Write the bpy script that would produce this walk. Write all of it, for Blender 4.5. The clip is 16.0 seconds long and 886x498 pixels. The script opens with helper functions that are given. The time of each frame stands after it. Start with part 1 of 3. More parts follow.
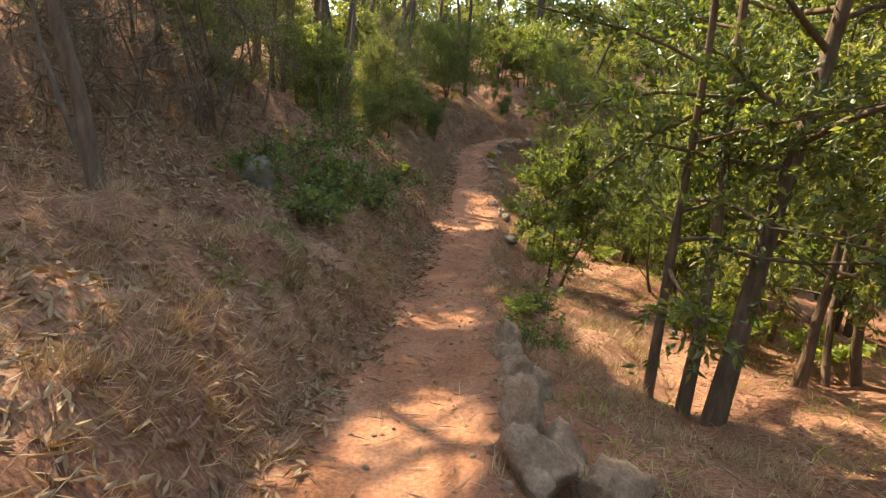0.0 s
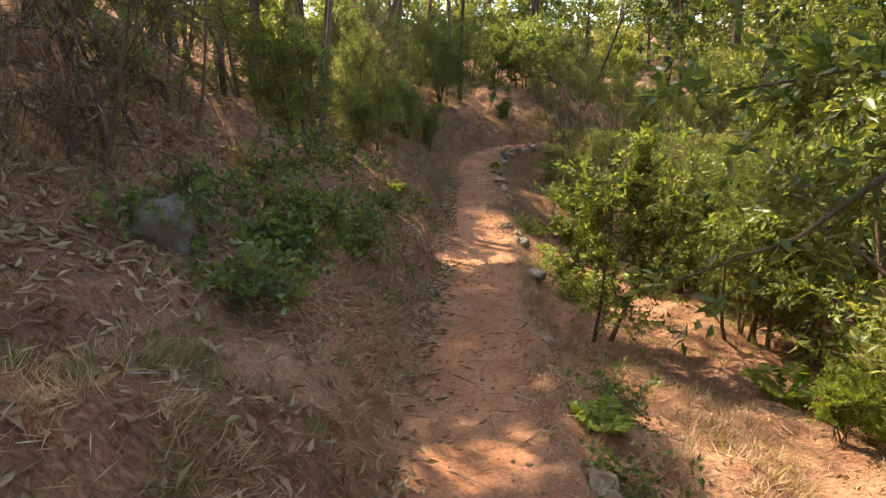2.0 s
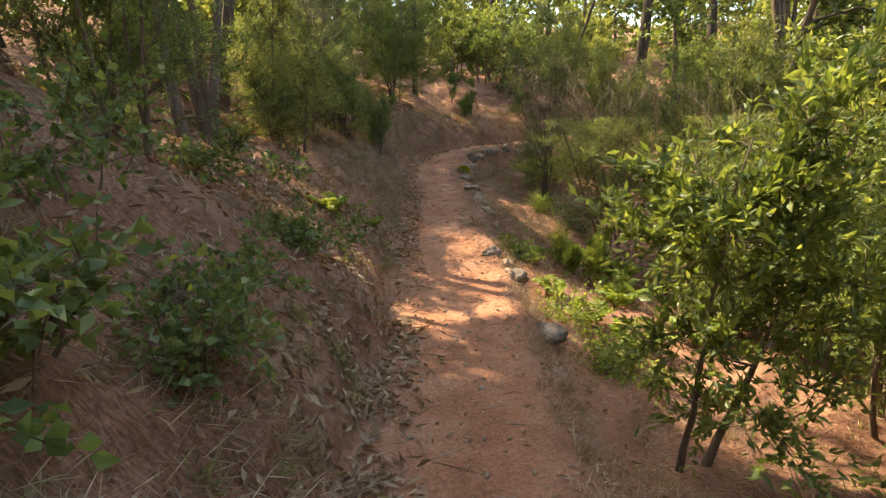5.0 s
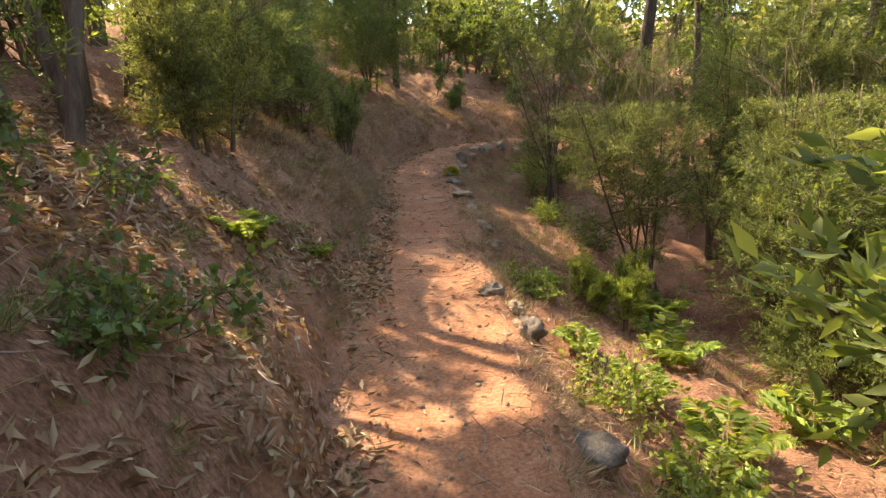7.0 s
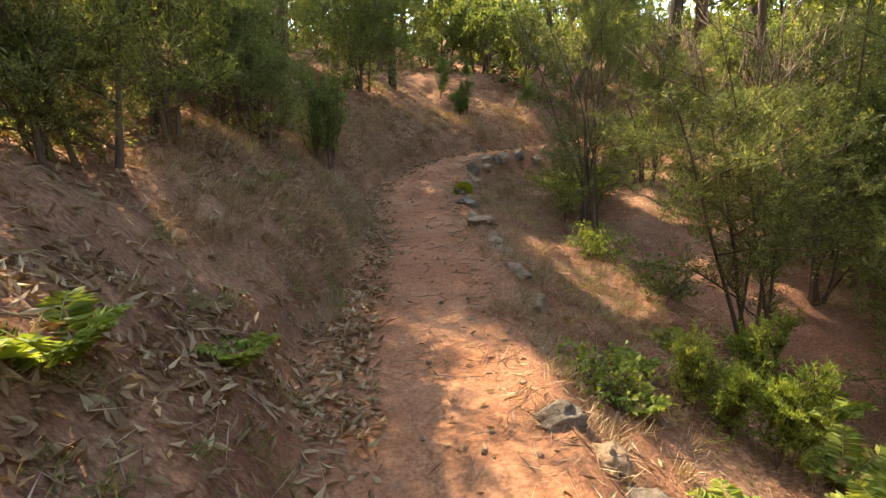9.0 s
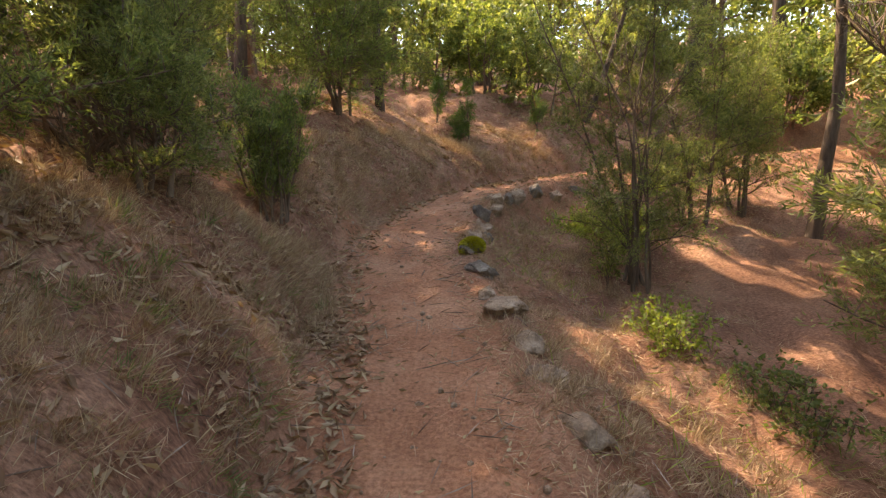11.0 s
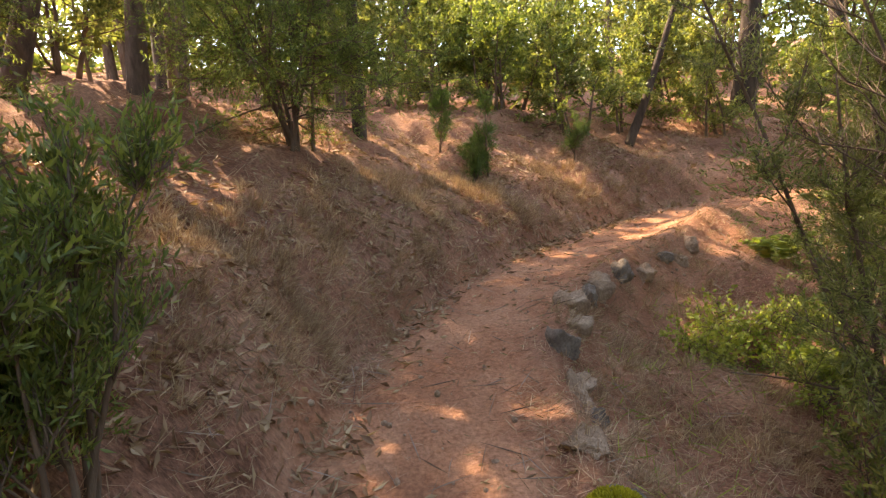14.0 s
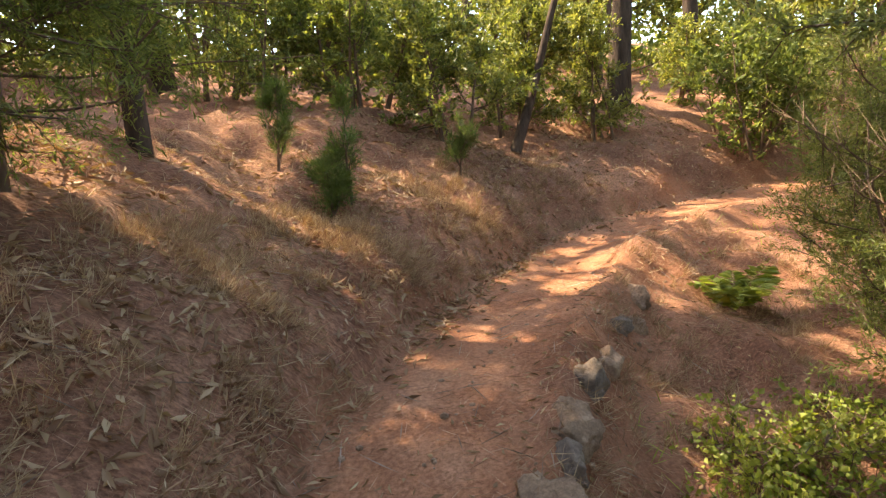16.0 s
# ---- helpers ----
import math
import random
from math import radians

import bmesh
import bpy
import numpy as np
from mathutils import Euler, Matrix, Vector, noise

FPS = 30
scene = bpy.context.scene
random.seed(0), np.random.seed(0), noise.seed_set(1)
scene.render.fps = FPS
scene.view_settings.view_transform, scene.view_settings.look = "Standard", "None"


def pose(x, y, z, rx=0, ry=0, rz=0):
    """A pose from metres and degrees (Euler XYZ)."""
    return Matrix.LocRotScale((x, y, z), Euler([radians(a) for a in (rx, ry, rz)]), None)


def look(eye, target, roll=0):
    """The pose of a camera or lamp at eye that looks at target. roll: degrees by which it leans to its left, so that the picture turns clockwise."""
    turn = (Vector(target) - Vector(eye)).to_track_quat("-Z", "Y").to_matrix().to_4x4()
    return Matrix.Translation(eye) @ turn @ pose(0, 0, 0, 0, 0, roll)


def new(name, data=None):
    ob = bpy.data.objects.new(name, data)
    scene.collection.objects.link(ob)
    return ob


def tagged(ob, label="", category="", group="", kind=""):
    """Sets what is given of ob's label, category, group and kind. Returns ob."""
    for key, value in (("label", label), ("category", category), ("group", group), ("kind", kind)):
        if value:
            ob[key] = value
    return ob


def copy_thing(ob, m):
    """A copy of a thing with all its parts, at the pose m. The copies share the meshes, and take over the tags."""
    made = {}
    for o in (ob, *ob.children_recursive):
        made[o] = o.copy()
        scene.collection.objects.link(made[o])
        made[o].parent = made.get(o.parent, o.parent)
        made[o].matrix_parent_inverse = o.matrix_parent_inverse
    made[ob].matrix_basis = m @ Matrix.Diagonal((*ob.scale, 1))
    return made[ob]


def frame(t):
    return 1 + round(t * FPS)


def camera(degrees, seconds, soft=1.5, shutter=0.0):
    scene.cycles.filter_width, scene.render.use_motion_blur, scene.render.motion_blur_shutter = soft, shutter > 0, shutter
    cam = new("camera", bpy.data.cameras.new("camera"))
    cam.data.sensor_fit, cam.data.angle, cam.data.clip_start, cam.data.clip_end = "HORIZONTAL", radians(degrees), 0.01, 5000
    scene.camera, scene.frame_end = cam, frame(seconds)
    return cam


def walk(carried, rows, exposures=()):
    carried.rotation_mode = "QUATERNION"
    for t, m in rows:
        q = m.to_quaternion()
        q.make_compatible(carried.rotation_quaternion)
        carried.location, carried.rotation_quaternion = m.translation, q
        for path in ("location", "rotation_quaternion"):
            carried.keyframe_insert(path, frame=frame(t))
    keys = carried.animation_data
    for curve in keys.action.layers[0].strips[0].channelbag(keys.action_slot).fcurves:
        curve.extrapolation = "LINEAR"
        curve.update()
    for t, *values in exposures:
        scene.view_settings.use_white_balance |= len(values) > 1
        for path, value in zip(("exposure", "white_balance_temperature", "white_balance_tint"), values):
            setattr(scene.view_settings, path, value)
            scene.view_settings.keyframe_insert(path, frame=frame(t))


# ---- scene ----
cam = camera(79.6, 16.0, soft=1.3)
PATH = [
    (0, (1.96, 1.346, 2.116), (1.627, 3.255, 1.621), 2.7),
    (0.5, (1.803, 1.844, 2.152), (1.472, 3.754, 1.658), 2.3),
    (1, (1.67, 2.376, 2.089), (1.35, 4.291, 1.609), 2.1),
    (1.5, (1.48, 2.89, 2.103), (1.167, 4.808, 1.629), 1.7),
    (2, (1.355, 3.398, 2.081), (1.048, 5.317, 1.611), 0.7),
    (2.5, (1.231, 3.899, 2.059), (0.94, 5.825, 1.607), 0.2),
    (3, (1.133, 4.417, 2.027), (0.855, 6.346, 1.582), -0.3),
    (3.5, (1.013, 4.94, 1.956), (0.759, 6.874, 1.515), -0.8),
    (4, (0.909, 5.44, 1.923), (0.705, 7.38, 1.483), -1.2),
    (4.2, (0.902, 5.632, 1.878), (0.708, 7.573, 1.439), -1.0),
    (6.3, (0.948, 7.546, 1.674), (0.823, 9.492, 1.234), -1.2),
    (6.5, (0.93, 7.792, 1.652), (0.801, 9.739, 1.21), -1.0),
    (7, (0.858, 8.367, 1.653), (0.732, 10.314, 1.214), -1.3),
    (7.5, (0.79, 8.966, 1.563), (0.673, 10.916, 1.136), -1.1),
    (8, (0.697, 9.54, 1.578), (0.578, 11.492, 1.155), -1.2),
    (8.5, (0.657, 10.06, 1.567), (0.537, 12.012, 1.147), -1.4),
    (9, (0.583, 10.588, 1.587), (0.458, 12.543, 1.183), -1.8),
    (9.2, (0.56, 10.808, 1.62), (0.432, 12.763, 1.217), -2.2),
    (11.3, (0.387, 13.114, 1.809), (0.282, 15.088, 1.503), -2.3),
    (11.5, (0.372, 13.368, 1.86), (0.264, 15.343, 1.564), -2.3),
    (12, (0.294, 13.967, 1.947), (0.204, 15.946, 1.666), -1.8),
    (12.5, (0.13, 14.539, 2.032), (0.048, 16.519, 1.762), -1.8),
    (13, (0.015, 15.101, 2.119), (-0.053, 17.081, 1.847), -2.3),
    (13.5, (-0.099, 15.657, 2.206), (-0.15, 17.637, 1.926), -2.7),
    (14, (-0.165, 16.183, 2.265), (-0.196, 18.163, 1.985), -3.6),
    (14.5, (-0.155, 16.776, 2.339), (-0.141, 18.756, 2.056), -3.9),
    (15, (-0.157, 17.385, 2.407), (-0.022, 19.359, 2.119), -4.3),
    (15.5, (-0.119, 17.996, 2.511), (0.195, 19.945, 2.191), -3.7),
    (16, (-0.067, 18.556, 2.571), (0.428, 20.465, 2.239), -4.7),
]
walk(cam, [(t, look(eye, target, roll)) for t, eye, target, roll in PATH], [(0, 2.6, 7900, 5), (6, 2.75, 7900, 5), (9, 2.85, 8200, 5), (11.5, 3.0, 8500, 13), (14, 3.1, 8500, 14), (16, 2.95, 8400, 11)])

# ---------- world, sun ----------
SUN = Vector((-0.52, 0.40, 0.76)).normalized()  # way towards the sun
world = bpy.data.worlds.new("sky")
scene.world = world
world.use_nodes = True
wn = world.node_tree
sky = wn.nodes.new("ShaderNodeTexSky")
sky.sky_type, sky.sun_disc = "NISHITA", False
sky.sun_elevation = math.asin(SUN.z)
sky.sun_rotation = math.atan2(SUN.x, SUN.y)
wn.links.new(sky.outputs[0], wn.nodes["Background"].inputs[0])
wn.nodes["Background"].inputs[1].default_value = 0.15
sun_data = bpy.data.lights.new("sun", "SUN")
sun_data.energy, sun_data.angle, sun_data.color = 2.7, radians(0.55), (1.0, 0.93, 0.80)
sun = new("sun", sun_data)
sun.matrix_world = look(SUN * 60, (0, 0, 0))

# ---------- materials ----------
def material(name, rough=0.9, spec=0.2):
    m = bpy.data.materials.new(name)
    m.use_nodes = True
    n = m.node_tree.nodes["Principled BSDF"]
    n.inputs["Roughness"].default_value = rough
    n.inputs["Specular IOR Level"].default_value = spec
    return m, m.node_tree, n


def tex(nt, scale, detail=6.0, rough=0.6, stretch=None):
    co = nt.nodes.new("ShaderNodeTexCoord")
    t = nt.nodes.new("ShaderNodeTexNoise")
    t.inputs["Scale"].default_value, t.inputs["Detail"].default_value, t.inputs["Roughness"].default_value = scale, detail, rough
    if stretch:
        mp = nt.nodes.new("ShaderNodeMapping")
        mp.inputs["Scale"].default_value = stretch
        nt.links.new(co.outputs["Object"], mp.inputs[0])
        nt.links.new(mp.outputs[0], t.inputs["Vector"])
    else:
        nt.links.new(co.outputs["Object"], t.inputs["Vector"])
    return t.outputs["Fac"]


def ramp(nt, fac, stops):
    r = nt.nodes.new("ShaderNodeValToRGB")
    while len(r.color_ramp.elements) < len(stops):
        r.color_ramp.elements.new(0.5)
    for e, (p, c) in zip(r.color_ramp.elements, stops):
        e.position, e.color = p, (*c, 1)
    nt.links.new(fac, r.inputs[0])
    return r.outputs[0]


def mix(nt, a, b, fac, mode="MIX"):
    m = nt.nodes.new("ShaderNodeMix")
    m.data_type, m.blend_type = "RGBA", mode
    for sock, v in ((m.inputs[0], fac), (m.inputs[6], a), (m.inputs[7], b)):
        if isinstance(v, (int, float)):
            sock.default_value = v
        elif isinstance(v, tuple):
            sock.default_value = (*v, 1)
        else:
            nt.links.new(v, sock)
    return m.outputs[2]


def bump(nt, n, fac, strength=0.5, dist=0.02):
    b = nt.nodes.new("ShaderNodeBump")
    b.inputs["Strength"].default_value, b.inputs["Distance"].default_value = strength, dist
    nt.links.new(fac, b.inputs["Height"])
    nt.links.new(b.outputs[0], n.inputs["Normal"])


def soil():
    m, nt, n = material("soil", 0.95, 0.1)
    dirt = ramp(nt, tex(nt, 1.7), [(0.3, (0.27, 0.115, 0.064)), (0.5, (0.36, 0.165, 0.095)), (0.72, (0.45, 0.235, 0.145))])
    grit = ramp(nt, tex(nt, 42, 4), [(0.35, (0.62, 0.58, 0.55)), (0.6, (1.05, 1.02, 0.98)), (0.75, (1.4, 1.35, 1.25))])
    dirt = mix(nt, dirt, grit, 0.85, "MULTIPLY")
    litter = ramp(nt, tex(nt, 1.1), [(0.3, (0.18, 0.085, 0.056)), (0.5, (0.28, 0.14, 0.09)), (0.7, (0.39, 0.215, 0.14))])
    fibre = ramp(nt, tex(nt, 30, 5, 0.7, (1, 2.2, 0.6)), [(0.35, (0.42, 0.38, 0.36)), (0.55, (1.0, 0.96, 0.92)), (0.72, (1.65, 1.55, 1.4))])
    litter = mix(nt, litter, fibre, 0.9, "MULTIPLY")
    at = nt.nodes.new("ShaderNodeAttribute")
    at.attribute_name = "trodden"
    nt.links.new(mix(nt, litter, dirt, at.outputs["Fac"]), n.inputs["Base Color"])
    bump(nt, n, tex(nt, 24, 8, 0.7), 0.9, 0.03)
    return m


def leafy(name, dark, mid, light, rough=0.45, thru=0.45, spec=0.4):
    """Leaves: colour by leaf and by plant, light shining through."""
    m, nt, n = material(name, rough, spec)
    geo = nt.nodes.new("ShaderNodeNewGeometry")
    info = nt.nodes.new("ShaderNodeObjectInfo")
    col = ramp(nt, geo.outputs["Random Per Island"], [(0.0, dark), (0.55, mid), (1.0, light)])
    tint = ramp(nt, info.outputs["Random"], [(0.0, (0.85, 0.95, 0.8)), (1.0, (1.12, 1.05, 1.1))])
    col = mix(nt, col, tint, 1.0, "MULTIPLY")
    nt.links.new(col, n.inputs["Base Color"])
    tr = nt.nodes.new("ShaderNodeBsdfTranslucent")
    nt.links.new(mix(nt, col, (1.7, 1.55, 0.8), 1.0, "MULTIPLY"), tr.inputs[0])
    ms = nt.nodes.new("ShaderNodeMixShader")
    ms.inputs[0].default_value = thru
    out = nt.nodes["Material Output"]
    nt.links.new(n.outputs[0], ms.inputs[1])
    nt.links.new(tr.outputs[0], ms.inputs[2])
    nt.links.new(ms.outputs[0], out.inputs[0])
    return m


def bark(name, a, b, scale=9):
    m, nt, n = material(name, 0.92, 0.15)
    f = tex(nt, scale, 6, 0.65, (1.6, 1.6, 0.35))
    nt.links.new(ramp(nt, f, [(0.3, a), (0.7, b)]), n.inputs["Base Color"])
    bump(nt, n, f, 0.9, 0.03)
    return m


def stone(name, a, b, c):
    m, nt, n = material(name, 0.9, 0.25)
    base = ramp(nt, tex(nt, 4, 8, 0.7), [(0.3, a), (0.5, b), (0.72, c)])
    speck = ramp(nt, tex(nt, 55, 4), [(0.35, (0.6, 0.58, 0.56)), (0.65, (1.15, 1.12, 1.08))])
    nt.links.new(mix(nt, base, speck, 0.7, "MULTIPLY"), n.inputs["Base Color"])
    bump(nt, n, tex(nt, 16, 8, 0.75), 0.9, 0.04)
    return m


SOIL = soil()
LAUREL = leafy("laurel_leaf", (0.055, 0.075, 0.024), (0.105, 0.130, 0.040), (0.21, 0.225, 0.075), 0.38, 0.45, 0.5)
HEATH = leafy("heather_leaf", (0.08, 0.10, 0.038), (0.15, 0.175, 0.066), (0.24, 0.26, 0.11), 0.6, 0.5, 0.2)
FRESH = leafy("fresh_leaf", (0.13, 0.17, 0.035), (0.21, 0.25, 0.055), (0.32, 0.34, 0.09), 0.5, 0.45, 0.3)
BRAMBLE = leafy("bramble_leaf", (0.07, 0.10, 0.034), (0.12, 0.155, 0.052), (0.20, 0.225, 0.078), 0.5, 0.4, 0.3)
PINE = leafy("pine_needle", (0.05, 0.085, 0.025), (0.085, 0.13, 0.035), (0.13, 0.18, 0.05), 0.6, 0.35, 0.25)
DRY = leafy("dry_grass", (0.26, 0.145, 0.098), (0.39, 0.238, 0.16), (0.55, 0.38, 0.265), 0.85, 0.1, 0.15)
FALLEN = leafy("fallen_leaf", (0.15, 0.075, 0.045), (0.28, 0.165, 0.10), (0.42, 0.29, 0.19), 0.7, 0.15, 0.25)
DEADTWIG = leafy("dead_twig", (0.13, 0.085, 0.06), (0.22, 0.155, 0.11), (0.36, 0.28, 0.22), 0.85, 0.0, 0.1)
# laurel green lightened for sunlit foliage: the sunlight is put into the colour
LITLEAF = leafy("lit_leaf", (0.08, 0.105, 0.032), (0.155, 0.18, 0.055), (0.28, 0.285, 0.10), 0.45, 0.5, 0.4)
BARK = bark("brown_bark", (0.075, 0.048, 0.033), (0.20, 0.135, 0.092))
BARK_PINE = bark("pine_bark", (0.028, 0.020, 0.016), (0.105, 0.072, 0.052), 6)
BARK_GREY = bark("grey_bark", (0.07, 0.046, 0.034), (0.19, 0.13, 0.095), 12)
STONE = stone("pale_stone", (0.16, 0.095, 0.065), (0.32, 0.21, 0.14), (0.48, 0.35, 0.25))
STONE_DARK = stone("dark_stone", (0.08, 0.058, 0.046), (0.19, 0.145, 0.115), (0.31, 0.25, 0.205))
MOSS = leafy("moss", (0.22, 0.18, 0.018), (0.34, 0.28, 0.025), (0.46, 0.38, 0.05), 0.95, 0.2, 0.05)

# ---------- land ----------
# the trodden line: x, y, height, half width
LINE = np.array([(2.6, -60, 5.0, .7), (2.2, -8, 1.6, .7), (1.85, 0, .70, .62), (1.5, 2, .58, .56), (1.25, 4, .42, .5), (1.1, 6, .2, .52),
                 (.85, 8, .04, .56), (.74, 9.5, -.02, .6), (.66, 10.5, 0, .6), (.53, 12, .08, .62), (.35, 13, .16, .65),
                 (.15, 14, .28, .68), (.05, 15.3, .42, .7), (-.1, 16.8, .65, .74), (-.3, 17.7, .78, .72), (-.32, 18.8, .93, .68),
                 (-.12, 19.9, 1.1, .6), (.3, 20.8, 1.22, .56), (.8, 21.6, 1.29, .58), (1.55, 22.6, 1.33, .62), (2.8, 23.9, 1.4, .66)])
LINE = np.vstack([LINE, [(4.4, 24.9, 1.5, .6), (9, 26.2, 1.7, .6), (60, 32, 4, .6)]])
_cum = np.r_[0, np.cumsum(np.hypot(*np.diff(LINE[:, :2], axis=0).T))]
_s = np.linspace(0, _cum[-1], 1600)
_raw = np.array([np.interp(_s, _cum, LINE[:, k]) for k in range(4)])
_ker = np.hanning(13) / np.hanning(13).sum()
CURVE = np.array([np.r_[c[:6], np.convolve(c, _ker, "valid"), c[-6:]] for c in _raw])
TANG = np.gradient(CURVE[:2], axis=1)
TANG /= np.hypot(*TANG)


def lattice(x, y, size, seed):
    """Smooth value noise, 0 to 1."""
    u, v = np.asarray(x) / size, np.asarray(y) / size
    i, j = np.floor(u), np.floor(v)
    a, b = u - i, v - j
    a, b = a * a * (3 - 2 * a), b * b * (3 - 2 * b)

    def at(p, q):
        h = np.sin(p * 127.1 + q * 311.7 + seed * 74.7) * 43758.5453
        return h - np.floor(h)

    return (at(i, j) * (1 - a) + at(i + 1, j) * a) * (1 - b) + (at(i, j + 1) * (1 - a) + at(i + 1, j + 1) * a) * b


def across(x, y):
    """Signed distance from the trodden line (right positive), its height, half width and y."""
    x, y = np.atleast_1d(np.asarray(x, float)), np.atleast_1d(np.asarray(y, float))
    best = np.empty(len(x), int)
    for k in range(0, len(x), 4000):
        sl = slice(k, k + 4000)
        best[sl] = ((x[sl, None] - CURVE[0]) ** 2 + (y[sl, None] - CURVE[1]) ** 2).argmin(1)
    dx, dy = x - CURVE[0, best], y - CURVE[1, best]
    side = np.sign(dx * TANG[1, best] - dy * TANG[0, best])
    dist = np.hypot(dx, dy)
    z = CURVE[2, best].copy()
    far = np.flatnonzero(dist > 1.2)
    for k in range(0, len(far), 4000):
        f = far[k:k + 4000]
        dd = np.hypot(x[f, None] - CURVE[0, ::4], y[f, None] - CURVE[1, ::4])
        w = np.exp(-(dd - dist[f, None]) / (0.12 * (dist[f, None] - 1.1) + 0.02))
        z[f] = (w * CURVE[2, ::4]).sum(1) / w.sum(1)
    return side * dist, z, CURVE[3, best], CURVE[1, best]


def height(x, y, rough=True):
    x, y = np.atleast_1d(np.asarray(x, float)), np.atleast_1d(np.asarray(y, float))
    d, z, hw, cy = across(x, y)
    wob = (lattice(x, y, 0.7, 3) - 0.5) * 0.22
    left = np.maximum(-d - hw - wob, 0)
    right = np.maximum(d - hw - wob * 0.6, 0)
    late = np.clip((cy - 9.5) / 4, 0, 1)
    early = np.clip((8 - cy) / 4.5, 0, 1)
    step = 0.46 - 0.08 * late - 0.2 * early
    slope = 0.70 - 0.20 * late - 0.28 * early
    bend = 7 - 4.2 * np.clip((cy - 17) / 4, 0, 1)
    up = step * (1 - np.exp(-left / 0.19)) + slope * np.minimum(left, bend) + 0.22 * np.clip(left - bend, 0, 40)
    drop = (0.34 * (1 - np.exp(-right / 0.45)) + (0.13 + 0.08 * late) * np.minimum(right, 9)) * (0.45 + 0.55 * np.clip((cy - 5.5) / 3, 0, 1)) + 0.03 * np.clip(right - 9, 0, 60)
    lip = np.exp(-((d - hw - 0.10) / 0.16) ** 2) * (0.07 + 0.10 * np.exp(-((cy - 8.1) / 0.8) ** 2))
    out = z + up - drop + lip - 0.03 * np.exp(-(d / 0.35) ** 2)
    if rough:
        off = np.clip((np.abs(d) - hw) / 0.5, 0.12, 1)
        out += off * ((lattice(x, y, 1.9, 1) - 0.5) * 0.28 + (lattice(x, y, 0.55, 2) - 0.5) * 0.22 + (lattice(x, y, 0.22, 5) - 0.5) * 0.11)
        out += (lattice(x, y, 0.3, 8) - 0.5) * 0.025
    # the rounded shoulder outside the bend
    out += 0.22 * np.exp(-(((x - 3.45) / 0.4) ** 2 + ((y - 23.2) / 0.4) ** 2))
    # the hollow scooped out at the foot of the bank
    out -= 0.22 * np.exp(-(((x - 0.20) / 0.16) ** 2 + ((y - 22.45) / 0.15) ** 2))
    return out


def ground_z(x, y):
    return float(height(x, y)[0])


def axis(lo, hi, step, far):
    mid = np.arange(lo, hi, step)
    grow = step * np.cumsum(1.16 ** np.arange(1, 60))
    grow = grow[grow < far]
    return np.r_[(lo - grow)[::-1], mid, hi + grow]


def mesh_from(name, verts, faces, mat, smooth=True):
    me = bpy.data.meshes.new(name)
    me.from_pydata(verts, [], faces)
    me.materials.append(mat)
    if smooth:
        me.polygons.foreach_set("use_smooth", np.ones(len(me.polygons), bool))
    me.update()
    return me


gx, gy = axis(-4.5, 6.0, 0.075, 400), axis(-1.0, 28.0, 0.085, 400)
GX, GY = np.meshgrid(gx, gy)
GZ = height(GX.ravel(), GY.ravel())
nx, ny = len(gx), len(gy)
idx = np.arange(nx * ny).reshape(ny, nx)
quads = np.stack([idx[:-1, :-1], idx[:-1, 1:], idx[1:, 1:], idx[1:, :-1]], -1).reshape(-1, 4)
me = mesh_from("ground", np.c_[GX.ravel(), GY.ravel(), GZ].tolist(), quads.tolist(), SOIL)
d, _, hw, _ = across(GX.ravel(), GY.ravel())
tread = np.clip(1 - (np.abs(d) - hw * 0.72 - (lattice(GX.ravel(), GY.ravel(), 0.4, 11) - 0.5) * 0.5) / 0.3, 0, 1)
tread = np.maximum(tread, np.clip(1 - np.abs(d - hw - 0.35) / 0.5, 0, 1) * 0.7 * (d > 0))
me.attributes.new("trodden", "FLOAT", "POINT").data.foreach_set("value", tread.astype(np.float32))
tagged(new("ground", me), "red-brown earth path cut across a slope of dry litter", "ground", kind="structure")

# ---------- growing things ----------
R = np.random.RandomState(7)


def unit(v):
    return v / np.maximum(np.linalg.norm(v, axis=-1, keepdims=True), 1e-9)


def blades(base, way, length, width, fold=0.25, rs=R):
    """Leaf quads: base points, directions, lengths and widths; each leaf is folded along its rib."""
    n = len(base)
    way = unit(way)
    side = unit(np.cross(way, rs.normal(size=(n, 3))))
    up = np.cross(side, way)
    L, W = np.broadcast_to(length, n)[:, None], np.broadcast_to(width, n)[:, None]
    mid = base + way * L * 0.45 + up * W * fold
    v = np.stack([base, mid - side * W * 0.5 , base + way * L, mid + side * W * 0.5], 1)
    v[:, 0] -= up * W * 0.1
    return v.reshape(-1, 3)


def leaf_mesh(name, v, mat):
    n = len(v) // 4
    me = bpy.data.meshes.new(name)
    me.vertices.add(4 * n)
    me.vertices.foreach_set("co", v.astype(np.float32).ravel())
    i = np.arange(n)[:, None] * 4
    tri = np.concatenate([i + [0, 2, 1], i + [0, 3, 2]], 1).reshape(-1)
    me.loops.add(6 * n)
    me.loops.foreach_set("vertex_index", tri.astype(np.int32))
    me.polygons.add(2 * n)
    me.polygons.foreach_set("loop_start", (np.arange(2 * n) * 3).astype(np.int32))
    me.update(calc_edges=True)
    me.materials.append(mat)
    return me


